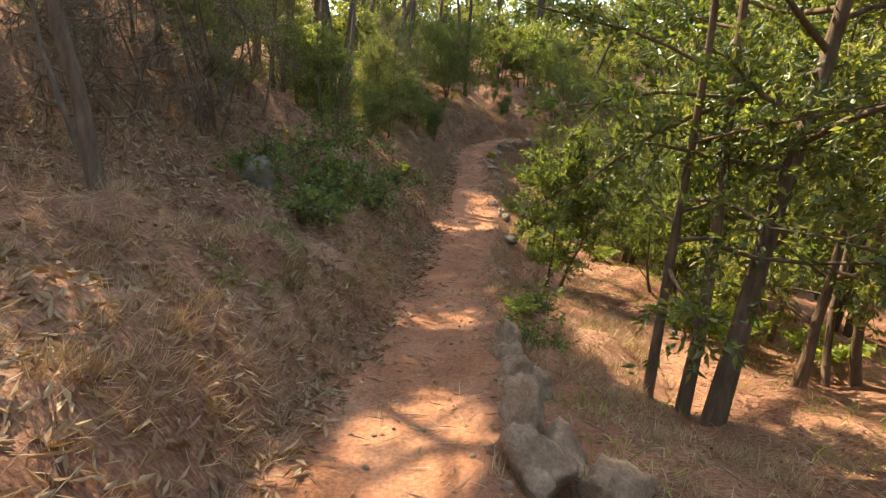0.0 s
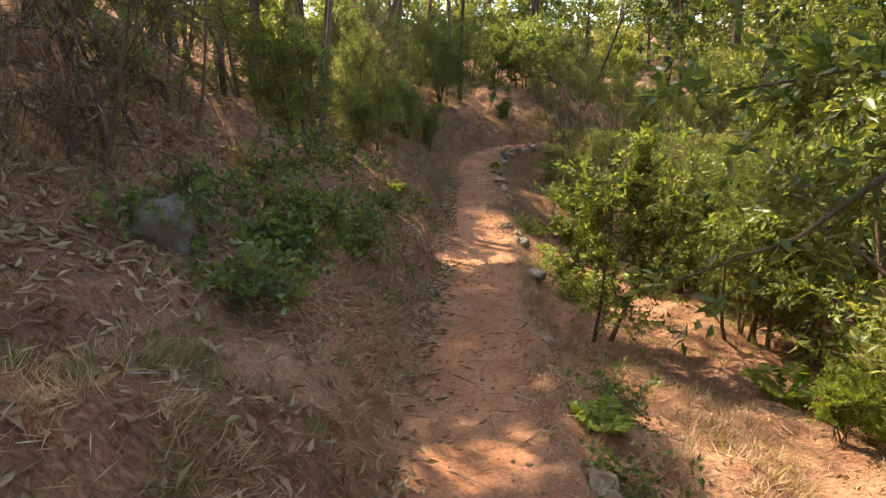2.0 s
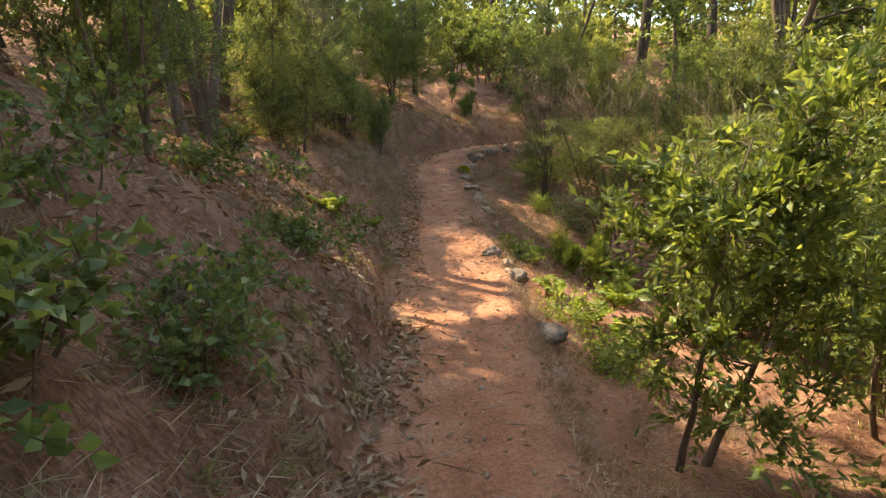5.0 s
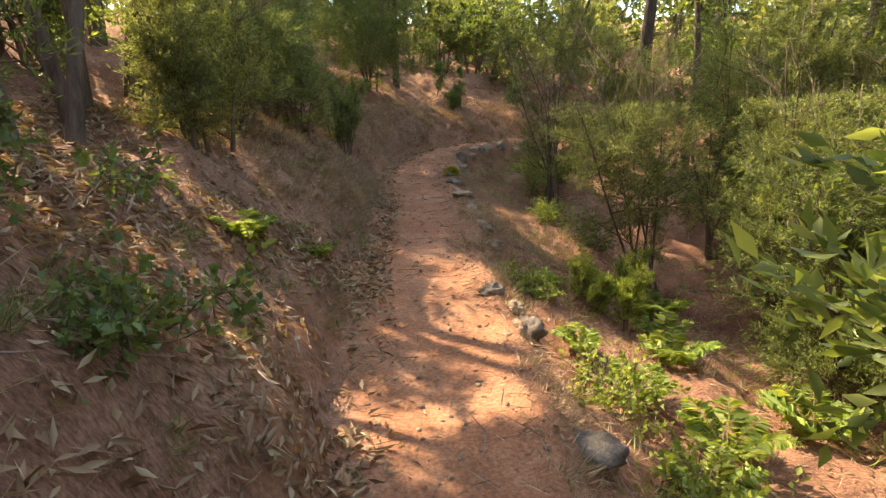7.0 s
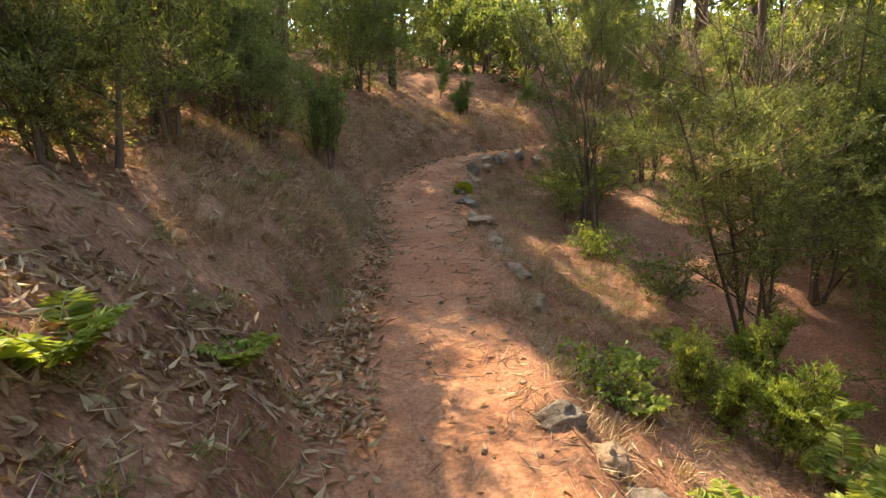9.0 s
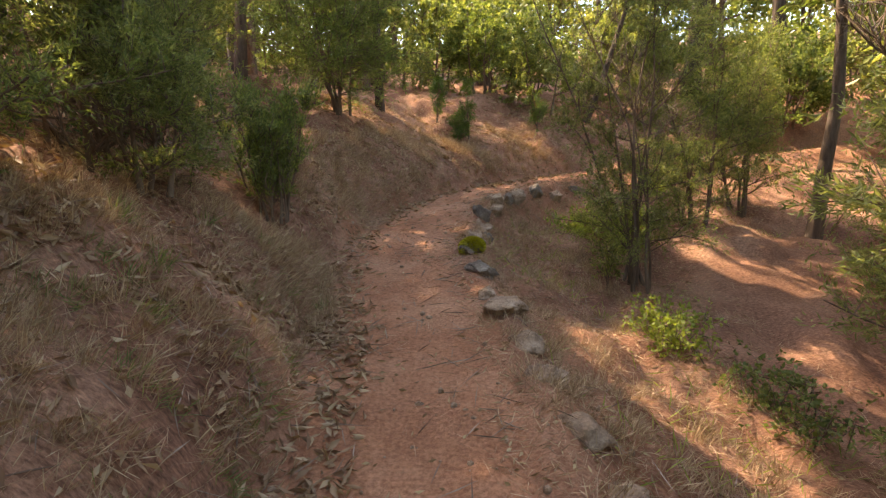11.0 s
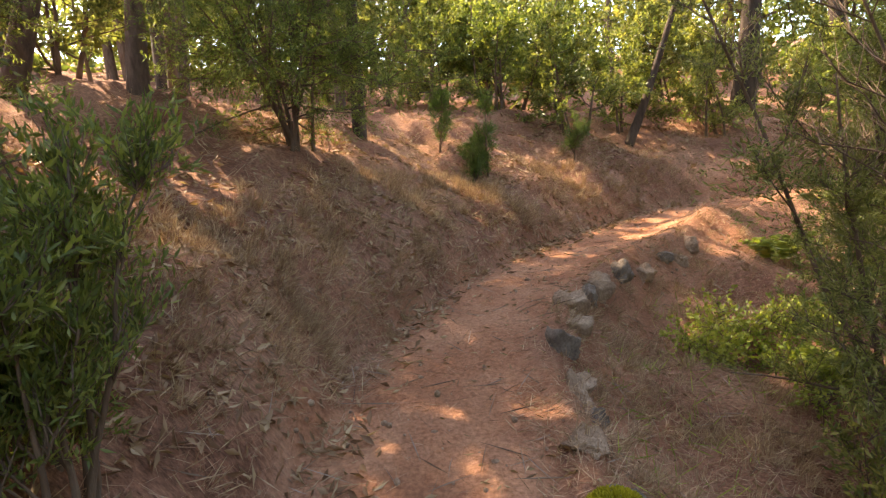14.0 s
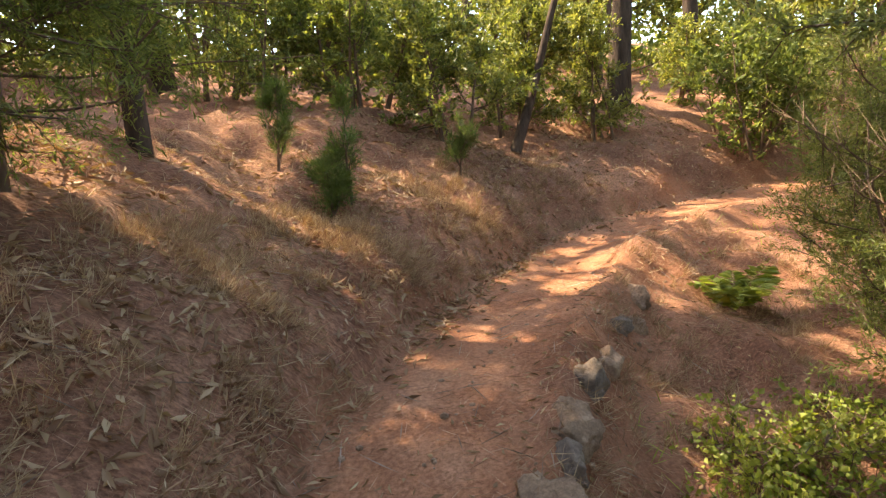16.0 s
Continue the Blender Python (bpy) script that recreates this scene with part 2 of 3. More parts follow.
def tube(lines):
    """Tapered tubes round polylines: (points, radii, sides)."""
    V, F = [], []
    for pts, rad, sides in lines:
        pts = np.asarray(pts, float)
        t = unit(np.gradient(pts, axis=0))
        a = unit(np.cross(t, [0.31, 0.87, 0.11]))
        b = np.cross(t, a)
        ang = np.arange(sides) * 2 * math.pi / sides
        ring = pts[:, None] + (np.cos(ang)[None, :, None] * a[:, None] + np.sin(ang)[None, :, None] * b[:, None]) * np.asarray(rad)[:, None, None]
        o = len(V)
        V.extend(ring.reshape(-1, 3).tolist())
        for k in range(len(pts) - 1):
            for j in range(sides):
                q = (j + 1) % sides
                F.append((o + k * sides + j, o + k * sides + q, o + (k + 1) * sides + q, o + (k + 1) * sides + j))
        F.append(tuple(o + (len(pts) - 1) * sides + j for j in range(sides)))
    return V, F


def grow(start, way, length, n, wander, rs, lift=0.0):
    """A wandering polyline."""
    pts = [np.array(start, float)]
    way = np.array(way, float) / np.linalg.norm(way)
    for _ in range(n):
        way = way + rs.normal(size=3) * wander + np.array([0, 0, lift])
        way /= np.linalg.norm(way)
        pts.append(pts[-1] + way * length / n)
    return np.array(pts)


# ground kept lit by cutting gaps in crowns: x, y, radius across, radius along
SUNNY = [(3.6, 9.1, 1.3, 1.2), (4.4, 11.6, 1.6, 1.8), (3.2, 24.3, 1.5, .8), (-1.0, 1.2, 1.0, 1.0), (-.3, 1.7, 1.9, 2.0), (-1.3, 3.2, 1.2, 1.0), (2.5, 11.2, .95, 1.2), (4.0, 12.5, 2.1, 2.5), (4.4, 9.6, 1.6, 1.5), (3.0, 6.8, 1.0, 1.0), (1.4, 3.4, .5, 1.2), (2.5, 8.4, .9, 1.3),
         (.6, 13.2, .5, .8), (1.7, 12.9, .9, 1.2), (2.3, 23.4, .7, .55), (1.1, 22.2, .4, .25), (0.3, 3.2, .6, .7), (.9, 6.2, .4, .3), (.8, 11.6, .35, .22),
         (-1.0, 19.5, .4, .35), (3.4, 22.6, .9, .6), (.1, 20.3, .3, .16), (4.5, 8, 1.2, 1.5), (.25, 19.7, .25, .2), (-.55, 18.8, .2, .12), (-.1, 19.0, .2, .12), (1.6, 16.6, .55, 1.3), (-.75, 17.0, .45, .5), (-.95, 15.4, .5, .6),
         (1.6, 24.8, .4, .3), (4, 19.8, 1.0, .7), (2.6, 20.5, .8, .7), (3.0, 13.8, 1.1, 1.1), (2.7, 12.3, 1.0, 1.2), (3.3, 17.5, .7, .7)]


def lets_sun(p, low=1.9):
    """True for points that do not stand in the way of the sun to a sunny place."""
    k = (p[:, 2] - 0.5) / SUN.z
    gx_, gy_ = p[:, 0] - k * SUN.x, p[:, 1] - k * SUN.y
    keep = np.ones(len(p), bool)
    for x, y, a, b in SUNNY:
        keep &= ((gx_ - x) / a) ** 2 + ((gy_ - y) / b) ** 2 > 1
    return keep | (p[:, 2] < low)


def clear_way(p):
    """True for points that do not hang in the walker's way."""
    c = CURVE[:, 300:1400:4]
    ok = np.ones(len(p), bool)
    near = np.flatnonzero((np.abs(p[:, 0] - np.interp(p[:, 1], CURVE[1], CURVE[0])) < 1.6) & (p[:, 2] < 5))
    for k in range(0, len(near), 8000):
        q = near[k:k + 8000]
        dd = (p[q, 0, None] - c[0]) ** 2 + (p[q, 1, None] - c[1]) ** 2
        i = dd.argmin(1)
        ok[q] = (dd[np.arange(len(q)), i] > 0.64 ** 2) | (p[q, 2] > c[2, i] + 2.8)
    return ok


def plant(name, label, category, base, stems, limb, leaf, mats, seed, group="", clear=True, sunny=False, bare=0.35, twist=0.10, twigs=True, reach=9.0):
    """A tree or shrub: stems [(lean x, lean y, height, radius, offset x, offset y)], limb (count, length, lift),
    leaf (twigs a limb, leaves a twig, leaf length, leaf width, twig length, droop)."""
    rs = np.random.RandomState(seed)
    wood, roots, ways = [], [], []
    x0, y0 = base[0], base[1]
    z0 = ground_z(x0, y0) - 0.05
    leaves_b, leaves_w, twig_a, twig_b = [], [], [], []
    count, llen, lift = limb
    tw, lf, ll, lw, tl, droop = leaf
    for lx, ly, h, r, ox, oy in stems:
        n = 9
        pts = grow((ox, oy, 0), (lx + rs.normal() * .02, ly + rs.normal() * .02, 1), h, n, twist * 0.6, rs, 0.02)
        rad = r * (np.linspace(1, 0.22, n + 1) + 0.35 * np.exp(-np.linspace(0, 8, n + 1)))
        wood.append((pts, rad, 9))
        for _ in range(count):
            f = bare + (1 - bare) * rs.rand() ** 0.8
            k = f * n
            i = min(int(k), n - 1)
            p = pts[i] + (pts[i + 1] - pts[i]) * (k - i)
            a = rs.rand() * 2 * math.pi
            L = llen * (0.55 + 0.7 * rs.rand()) * (1.15 - 0.55 * f)
            lp = grow(p, (math.cos(a), math.sin(a), lift + rs.normal() * .2), L, 5, 0.16, rs, 0.03)
            lr = np.linspace(rad[i] * 0.5, 0.004, 6)
            wood.append((lp, lr, 5))
            k = 5 * (0.2 + 0.8 * rs.rand(tw))
            j = np.minimum(k.astype(int), 4)
            q = lp[j] + (lp[j + 1] - lp[j]) * (k - j)[:, None]
            way = unit(unit(lp[j + 1] - lp[j]) * 0.6 + rs.normal(size=(tw, 3)) * 0.55 + [0, 0, 0.15 - droop])
            TL = tl * (0.5 + 0.9 * rs.rand(tw))[:, None]
            twig_a.append(q)
            twig_b.append(q + way * TL)
            u = rs.rand(tw, lf, 1) ** 0.8
            bp = q[:, None] + way[:, None] * TL[:, None] * u + rs.normal(size=(tw, lf, 3)) * tl * 0.05
            bw = way[:, None] * 0.75 + rs.normal(size=(tw, lf, 3)) * 0.55 + [0, 0, 0.1 - 0.5 * droop]
            leaves_b.append(bp.reshape(-1, 3))
            leaves_w.append(bw.reshape(-1, 3))
    root = new(name)
    root.location = (x0, y0, z0)
    V, F = tube(wood)
    if twig_a and twigs:
        ta, tb = np.concatenate(twig_a), np.concatenate(twig_b)
        if clear:
            ok = clear_way((ta + tb) / 2 + [x0, y0, z0]) & clear_way(tb + [x0, y0, z0])
            ta, tb = ta[ok], tb[ok]
        o, m = len(V), len(ta)
        V = np.concatenate([np.array(V)] + [ta + s for s in ((.004, 0, 0), (-.002, .0035, 0), (-.002, -.0035, 0))] + [tb]).tolist()
        F += [(o + i + s * m, o + i + (s + 1) % 3 * m, o + 3 * m + i) for i in range(m) for s in range(3)]
    tr = new("trunk" if stems[0][3] > 0.03 else "stem", mesh_from("wood", V, F, mats[0]))
    tr.parent = root
    if leaves_b:
        b, w = np.concatenate(leaves_b), np.concatenate(leaves_w)
        world_p = b + [x0, y0, z0]
        keep = np.ones(len(b), bool)
        if clear:
            keep &= clear_way(world_p)
        if sunny:
            keep &= lets_sun(world_p)
        keep &= (b[:, 2] > 0.02) & (b[:, 1] < reach)
        b, w = b[keep], w[keep]
        v = blades(b, w, ll * (0.6 + 0.7 * rs.rand(len(b))), lw * (0.7 + 0.5 * rs.rand(len(b))), rs=rs)
        cr = new("crown", leaf_mesh("leaves", v, mats[1]))
        cr.parent = root
    return tagged(root, label, category, group)


def stems(n, h, r, spread, lean, rs):
    return [(rs.normal() * lean, rs.normal() * lean, h * (0.7 + 0.5 * rs.rand()), r * (0.7 + 0.5 * rs.rand()), rs.normal() * spread, rs.normal() * spread) for _ in range(n)]


LAUREL_LEAF = (15, 22, 0.085, 0.034, 0.42, 0.2)
HEATH_LEAF = (16, 30, 0.048, 0.010, 0.30, 0.02)

# trees below the path at the start
plant("laurel_tree", "slender brown-barked evergreen tree below the path", "tree", (3.03, 5.72), [(-.02, .02, 6.5, .038, 0, 0)], (26, 1.5, .2), LAUREL_LEAF, (BARK, LAUREL), 11, "trees below the path", bare=.14, twist=.05)
plant("laurel_tree", "evergreen tree with a dark leaning trunk below the path", "tree", (3.26, 5.5), [(.02, .05, 6.5, .047, 0, 0)], (26, 1.6, .15), LAUREL_LEAF, (BARK, LAUREL), 12, "trees below the path", bare=.16, twist=.05)
plant("laurel_tree", "thick leaning evergreen tree with brown bark below the path", "tree", (3.45, 5.36), [(.14, .06, 7.5, .07, 0, 0)], (30, 1.9, .15), LAUREL_LEAF, (BARK, LAUREL), 13, "trees below the path", bare=.12, twist=.05)
plant("laurel_tree", "small twin-stemmed tree with bright leaves at the path's edge", "tree", (2.3, 9.64), [(0, .0, 2.3, .022, -.08, -.04), (.30, .0, 2.5, .026, .12, .05)], (22, .8, .1), (14, 22, .08, .032, .34, .0), (BARK, LITLEAF), 14, bare=.27, reach=.08, twist=.2)
for x, y, h, sd in [(4.6, 12.4, 4.4, 15), (5.0, 9.0, 4.2, 16), (4.9, 6.9, 4.5, 17), (5.6, 5.0, 4.2, 18)]:
    plant("laurel_tree", "bushy evergreen tree on the lower slope", "tree", (x, y), stems(3, h, .05, .2, .14, R), (13, 1.2, .3), LAUREL_LEAF, (BARK, LITLEAF), sd, "trees on the lower slope", bare=.2)
# upper bank near the start
plant("thin_tree", "thin leaning grey-brown tree on the upper bank", "tree", (-.9, 4.38), [(-.12, .03, 6, .045, 0, 0)], (12, 1.1, .3), LAUREL_LEAF, (BARK_GREY, LAUREL), 21, sunny=True, bare=.55)
plant("dead_sapling", "leaning bare sapling with dry twigs", "sapling", (-1.02, 4.5), [(-.45, .1, 1.9, .028, 0, 0)], (12, .7, .0), (12, 10, .10, .004, .3, .7), (BARK_GREY, DEADTWIG), 22, bare=.25)
for k, (x, y) in enumerate([(-1.75, 5.6), (-1.5, 6.4), (-2.6, 6.3)]):
    plant("dead_sapling", "tangle of dry grey-brown dead twigs", "shrub", (x, y), stems(4, 1.3, .014, .15, .35, R), (9, .6, .1), (10, 12, .10, .004, .3, .5), (BARK_GREY, DEADTWIG), 23 + k, "dry twig tangles", bare=.1)
for k, (x, y, h) in enumerate([(-1.55, 7.0, 2.4), (-2.0, 8.2, 2.4), (-2.7, 5.4, 3.0), (-2.9, 7.4, 3.2), (-2.5, 9.6, 2.8), (-1.5, 9.9, 1.6)]):
    plant("heather_shrub", "dark shaded tree heather on the upper bank", "shrub", (x, y), stems(5, h, .02, .2, .18, R), (9, .75, .4), HEATH_LEAF, (BARK, HEATH), 30 + k, "shrubs on the upper bank", sunny=True, bare=.12)
for k, (x, y) in enumerate([(-2.25, 11.8), (-2.86, 13.4), (-2.3, 12.45), (-2.5, 12.75), (-3.6, 13.1), (-3.9, 10.5)]):
    plant("thin_tree", "slim grey-brown tree trunk on the wooded bank", "tree", (x, y), [(R.normal() * .06, R.normal() * .06, 6.5, .055, 0, 0)], (13, 1.4, .3), LAUREL_LEAF, (BARK_GREY, LAUREL), 40 + k, "slim trees on the bank", sunny=True, bare=.42)
# feathery tree heather along the path
HEATHS = [(-2.0, 15.1, 2.3, 6, 61), (-1.95, 13.7, 1.8, 6, 62), (2.33, 18.95, 3.6, 8, 64), (3.7, 20.9, 2.6, 6, 66),
          (3.95, 12.7, 2.4, 7, 67), (3.0, 15.2, 2.8, 6, 68), (4.4, 14.4, 3.2, 6, 69), (4.3, 10.6, 2.4, 6, 70), (-2.6, 17.8, 2.2, 6, 71), (-3.2, 19.6, 2.6, 6, 72), (4.6, 17.0, 3.4, 6, 73),
          (5.0, 22.0, 2.6, 6, 74), (-1.8, 16.2, 1.4, 5, 75)]
for x, y, h, n, sd in HEATHS:
    plant("tree_heather", "feathery green tree heather with many thin brown stems", "shrub", (x, y), stems(n, h, .02, .10, .13 if n < 12 else .24, R), (14, .8 if h > 2 else .42, .55), HEATH_LEAF, (BARK, HEATH), sd, "tree heathers along the path", sunny=True, bare=.05 if h < 2.5 else .12)
plant("tree_heather", "wide drooping tree heather with many stems", "shrub", (-1.75, 21.9), stems(10, 2.7, .022, .12, .2, R), (15, 1.35, .0), (17, 30, .055, .010, .36, .3), (BARK, HEATH), 65, "tree heathers along the path", bare=.1)
# lighter leaf colour here in place of heather green, to offset the shade
plant("tree_heather", "low plumed green tree heather leaning over the path", "shrub", (-1.42, 17.6), [(.13 * math.cos(k * 2.4), .13 * math.sin(k * 2.4), .75 + .12 * (k % 5), .012, .12 * math.cos(k * 2.4), .16 * math.sin(k * 2.4)) for k in range(12)], (7, .26, 1.7), (10, 20, .045, .011, .2, -.6), (BARK, LITLEAF), 63, "tree heathers along the path", bare=.12)
# dense shrubs closing the bank behind the first bend
for k, (x, y, h, wide) in enumerate([(-2.5, 16.6, 1.8, .8), (-2.9, 18.6, 1.6, .8)]):
    plant("evergreen_shrub", "dark dense evergreen shrub rooted in the bank", "shrub", (x, y), stems(6, h, .018, .2, .28, R), (11, wide, .3), (13, 20, .055, .022, .26, .15), (BARK, LAUREL), 270 + k, "dense shrubs on the bank", sunny=True, bare=.03)
# pale feathery crowns filling the lower slope
for k, (x, y, h) in enumerate([(4.6, 13.6, 2.8), (5.1, 15.6, 3.6), (5.4, 18.4, 3.2), (4.9, 11.9, 3.0)]):
    plant("tree_heather", "tall pale green feathery tree heather on the lower slope", "shrub", (x, y), stems(6, h, .022, .14, .16, R), (16, .95, .4), (16, 30, .05, .011, .32, .0), (BARK, (HEATH, LITLEAF)[k % 2]), 280 + k, "tree heathers on the lower slope", sunny=True, bare=.06)
plant("leafy_shrub", "small pale green shrub beside the tree heather", "shrub", (1.95, 18.75), stems(3, .6, .006, .04, .12, R), (6, .16, .9), (5, 10, .05, .018, .16, .0), (BARK, LITLEAF), 288, bare=.1)
# young pines on the bank at the bend
for x, y, h, sd in [(.44, 24.0, .95, 81), (-.25, 24.5, .8, 82), (.2, 23.7, .5, 83), (2.0, 25.3, .6, 84)]:
    plant("young_pine", "knee-high young pine seedling on the bank", "sapling", (x, y), [(0, 0, h, .016, 0, 0)], (14, .3, 1.2), (7, 34, .10, .005, .14, -.2), (BARK, PINE), sd, "young pines", bare=.05)
# leafy shrubs above the bend
for x, y, h, sd in [(2.3, 26.4, 1.9, 91), (1.1, 27.0, 2.2, 92), (3.6, 27.4, 2.0, 93), (-.4, 27.8, 2.2, 94), (5.3, 27.3, 2.0, 95)]:
    plant("leafy_shrub", "sunlit broad-leaved evergreen shrub above the bend", "shrub", (x, y), stems(4, h, .03, .2, .15, R), (9, .8, .4), (12, 20, .075, .036, .32, .1), (BARK, LITLEAF), sd, "shrubs above the bend", bare=.1)
plant("leaning_tree", "dark tree trunk leaning over above the bend", "tree", (3.4, 26.75), [(.5, .1, 7, .075, 0, 0)], (12, 1.6, .4), LAUREL_LEAF, (BARK_PINE, LAUREL), 96, bare=.5)
PINES = [(-1.35, 23.8, .075), (.9, 31.5, .24), (7.0, 29.3, .22), (-2.4, 30.5, .2), (10.4, 31, .2), (-5.5, 27, .2), (-6, 20, .18)]
for k, (x, y, r) in enumerate(PINES):
    plant("pine_tree", "tall pine with dark furrowed bark", "tree", (x, y), [(R.normal() * .03, R.normal() * .02, 12, r, 0, 0)], (22, 2.0, .15), (9, 40, .17, .007, .4, .1), (BARK_PINE, PINE), 100 + k, "pines", sunny=True, bare=.52, twist=.03)
# added trees, crowns out of view, to close the canopy and shade the path
SHADE_TREES = [(-4.6, 4.2), (-5.2, 8.6), (-4.8, 12.2), (-4.7, 16.4), (-4.6, 20.2), (-4.2, 24.5), (-2.2, 27.0), (-4.4, .5), (5.8, 12.5), (6.0, 16.6), (5.6, 21.0), (-7.5, 6.5), (-7.8, 14.5), (-7.6, 22.5), (-3.4, 15.0), (-3.5, 22.2), (-3.6, 9.0), (-4.2, 21.3), (-3.2, 25.6), (-4.9, 26.2), (-4.4, 14.2), (-5.6, 14.9), (-5.3, 22.6), (-6.0, 23.8), (-5.0, 20.6), (-5.8, 19.0)]
for k, (x, y) in enumerate(SHADE_TREES):
    plant("canopy_tree", "tall slim broad-leaved tree added to shade the path", "tree", (x, y), [(.12, -.05, 9.5, .09, 0, 0)], (27, 2.8, .25), (17, 20, .16, .075, .62, .2), (BARK_GREY, LAUREL), 120 + k, "canopy trees", sunny=True, bare=.42)

# ---------- low plants ----------
def fern(x, y, size, seed, fronds=8, label="bright green fern beside the path", lift=1.0):
    rs = np.random.RandomState(seed)
    root = new("fern")
    root.location = (x, y, ground_z(x, y) - .02)
    for k in range(fronds):
        a = 2 * math.pi * (k + rs.rand() * .6) / fronds
        L = size * (.7 + .5 * rs.rand())
        t = np.linspace(0, 1, 9)
        out = np.array([math.cos(a), math.sin(a), 0])
        rib = out * (L * .75 * t)[:, None] + np.array([0, 0, 1]) * (L * lift * (t * .95 - .55 * t * t))[:, None]
        side = np.array([-math.sin(a), math.cos(a), 0])
        u = np.repeat(np.linspace(.15, .98, 26), 2)
        base = np.stack([np.interp(u, t, rib[:, c]) for c in range(3)], 1)
        s = np.where(np.arange(52) % 2, 1, -1)[:, None]
        w = side * s + out * .45 + rs.normal(size=(52, 3)) * .12
        plen = L * .30 * np.sin(np.pi * np.clip(u, .1, 1) ** .75) + .01
        v = blades(base, w, plen, plen * .28 + .006, .1, rs)
        fr = new("frond", leaf_mesh("frond", v, FRESH))
        V, F = tube([(rib, np.linspace(.005, .0015, 9), 3)])
        st = new("stalk", mesh_from("stalk", V, F, FRESH))
        fr.parent, st.parent = root, root
    return tagged(root, label, "fern", "ferns")


for k, (x, y, s) in enumerate([(1.7, 14.3, .25), (2.7, 13.5, .4), (2.6, 12.9, .5), (1.75, 12.7, .32), (2.1, 12.2, .4), (2.5, 11.6, .45), (1.55, 13.6, .22), (2.9, 14.2, .5), (2.2, 11.1, .35), (3.3, 12.0, .5),
                                (-.85, 12.2, .36), (-.55, 12.9, .25), (3.7, 22.5, .6), (2.6, 20.0, .35), (1.9, 6.6, .3), (4.2, 7.6, .6), (4.6, 8.3, .6), (3.9, 8.6, .5), (5.2, 7.5, .6), (2.2, 15.0, .3)]):
    fern(x, y, s, 200 + k, lift=1.3)
for k, (x, y, h) in enumerate([(1.95, 13.98, .55), (2.35, 13.5, .6), (2.1, 13.7, .35), (2.6, 14.3, .5), (4.3, 8.0, .8), (3.8, 7.4, .6)]):
    plant("heather_sprout", "bright fresh green upright heather sprout", "sprout", (x, y), stems(5, h, .006, .04, .12, R), (7, .16, 1.2), (7, 22, .035, .009, .12, -.3), (BARK, FRESH), 250 + k, "heather sprouts", bare=.1)


def bramble(x, y, size, n, seed, mat, leaf=.06, label="low bramble with broad green leaves", group="brambles"):
    return plant("bramble", label, "bramble", (x, y), stems(n, size, .006, size * .45, .8, np.random.RandomState(seed)), (6, size * .8, .1), (5, 7, leaf, leaf * .75, .2, .2), (BARK, mat), seed, group, bare=.1, twist=.3)


for k, (x, y, s, n) in enumerate([(-.30, 6.3, .26, 5), (-.5, 7.0, .34, 5), (-.7, 7.9, .4, 5), (-.55, 8.9, .34, 5), (-1.0, 7.3, .42, 4), (-1.25, 8.4, .45, 5), (-.5, 10.2, .3, 4), (-.9, 6.4, .34, 4), (-1.3, 10.4, .45, 4), (-.35, 8.3, .25, 4)]):
    bramble(x, y, s, n, 300 + k, BRAMBLE, .062 if k < 3 else .05)
for k, (x, y, s, n) in enumerate([(2.5, 20.4, .3, 6), (2.8, 20.9, .35, 6), (1.9, 20.5, .25, 5), (2.5, 19.9, .3, 5), (2.1, 17.2, .4, 6), (1.75, 11.9, .3, 6), (2.0, 10.9, .35, 6), (1.35, 13.75, .2, 5), (2.4, 20.9, .35, 6), (2.0, 7.0, .3, 5), (1.9, 6.2, .3, 5), (2.6, 16.2, .4, 6)]):
    bramble(x, y, s, n, 330 + k, FRESH if k < 9 else BRAMBLE, .042, "trailing bramble with small yellow-green leaves", "trailing brambles")

# ---------- stones ----------
def rock(x, y, sx, sy, sz, seed, mat=None, sink=.35, label="weathered stone at the edge of the path", turn=0, lift=0.0):
    rs = np.random.RandomState(seed)
    bm = bmesh.new()
    bmesh.ops.create_icosphere(bm, subdivisions=4, radius=1)
    cuts = [(Vector(unit(rs.normal(size=3))), .5 + .3 * rs.rand()) for _ in range(14)]
    off = Vector(rs.rand(3) * 50)
    for v in bm.verts:
        p = v.co.copy()
        for nrm, dist in cuts:
            over = p.dot(nrm) - dist
            if over > 0:
                p -= nrm * over * .97
        p *= 1 + .22 * noise.noise(p * 1.9 + off) + .16 * noise.noise(p * 4.5 + off) + .07 * noise.noise(p * 11 + off)
        v.co = Vector((p.x * sx * 1.25, p.y * sy * 1.25, p.z * sz * 1.25))
    me = bpy.data.meshes.new("stone")
    bm.to_mesh(me)
    bm.free()
    me.materials.append(mat or STONE)
    me.polygons.foreach_set("use_smooth", np.ones(len(me.polygons), bool))
    ob = new("rock", me)
    ob.matrix_world = pose(x, y, ground_z(x, y) + sz * (1 - 2 * sink) + lift, rs.normal() * 6, rs.normal() * 6, turn)
    return tagged(ob, label, "rock", "stones along the path")


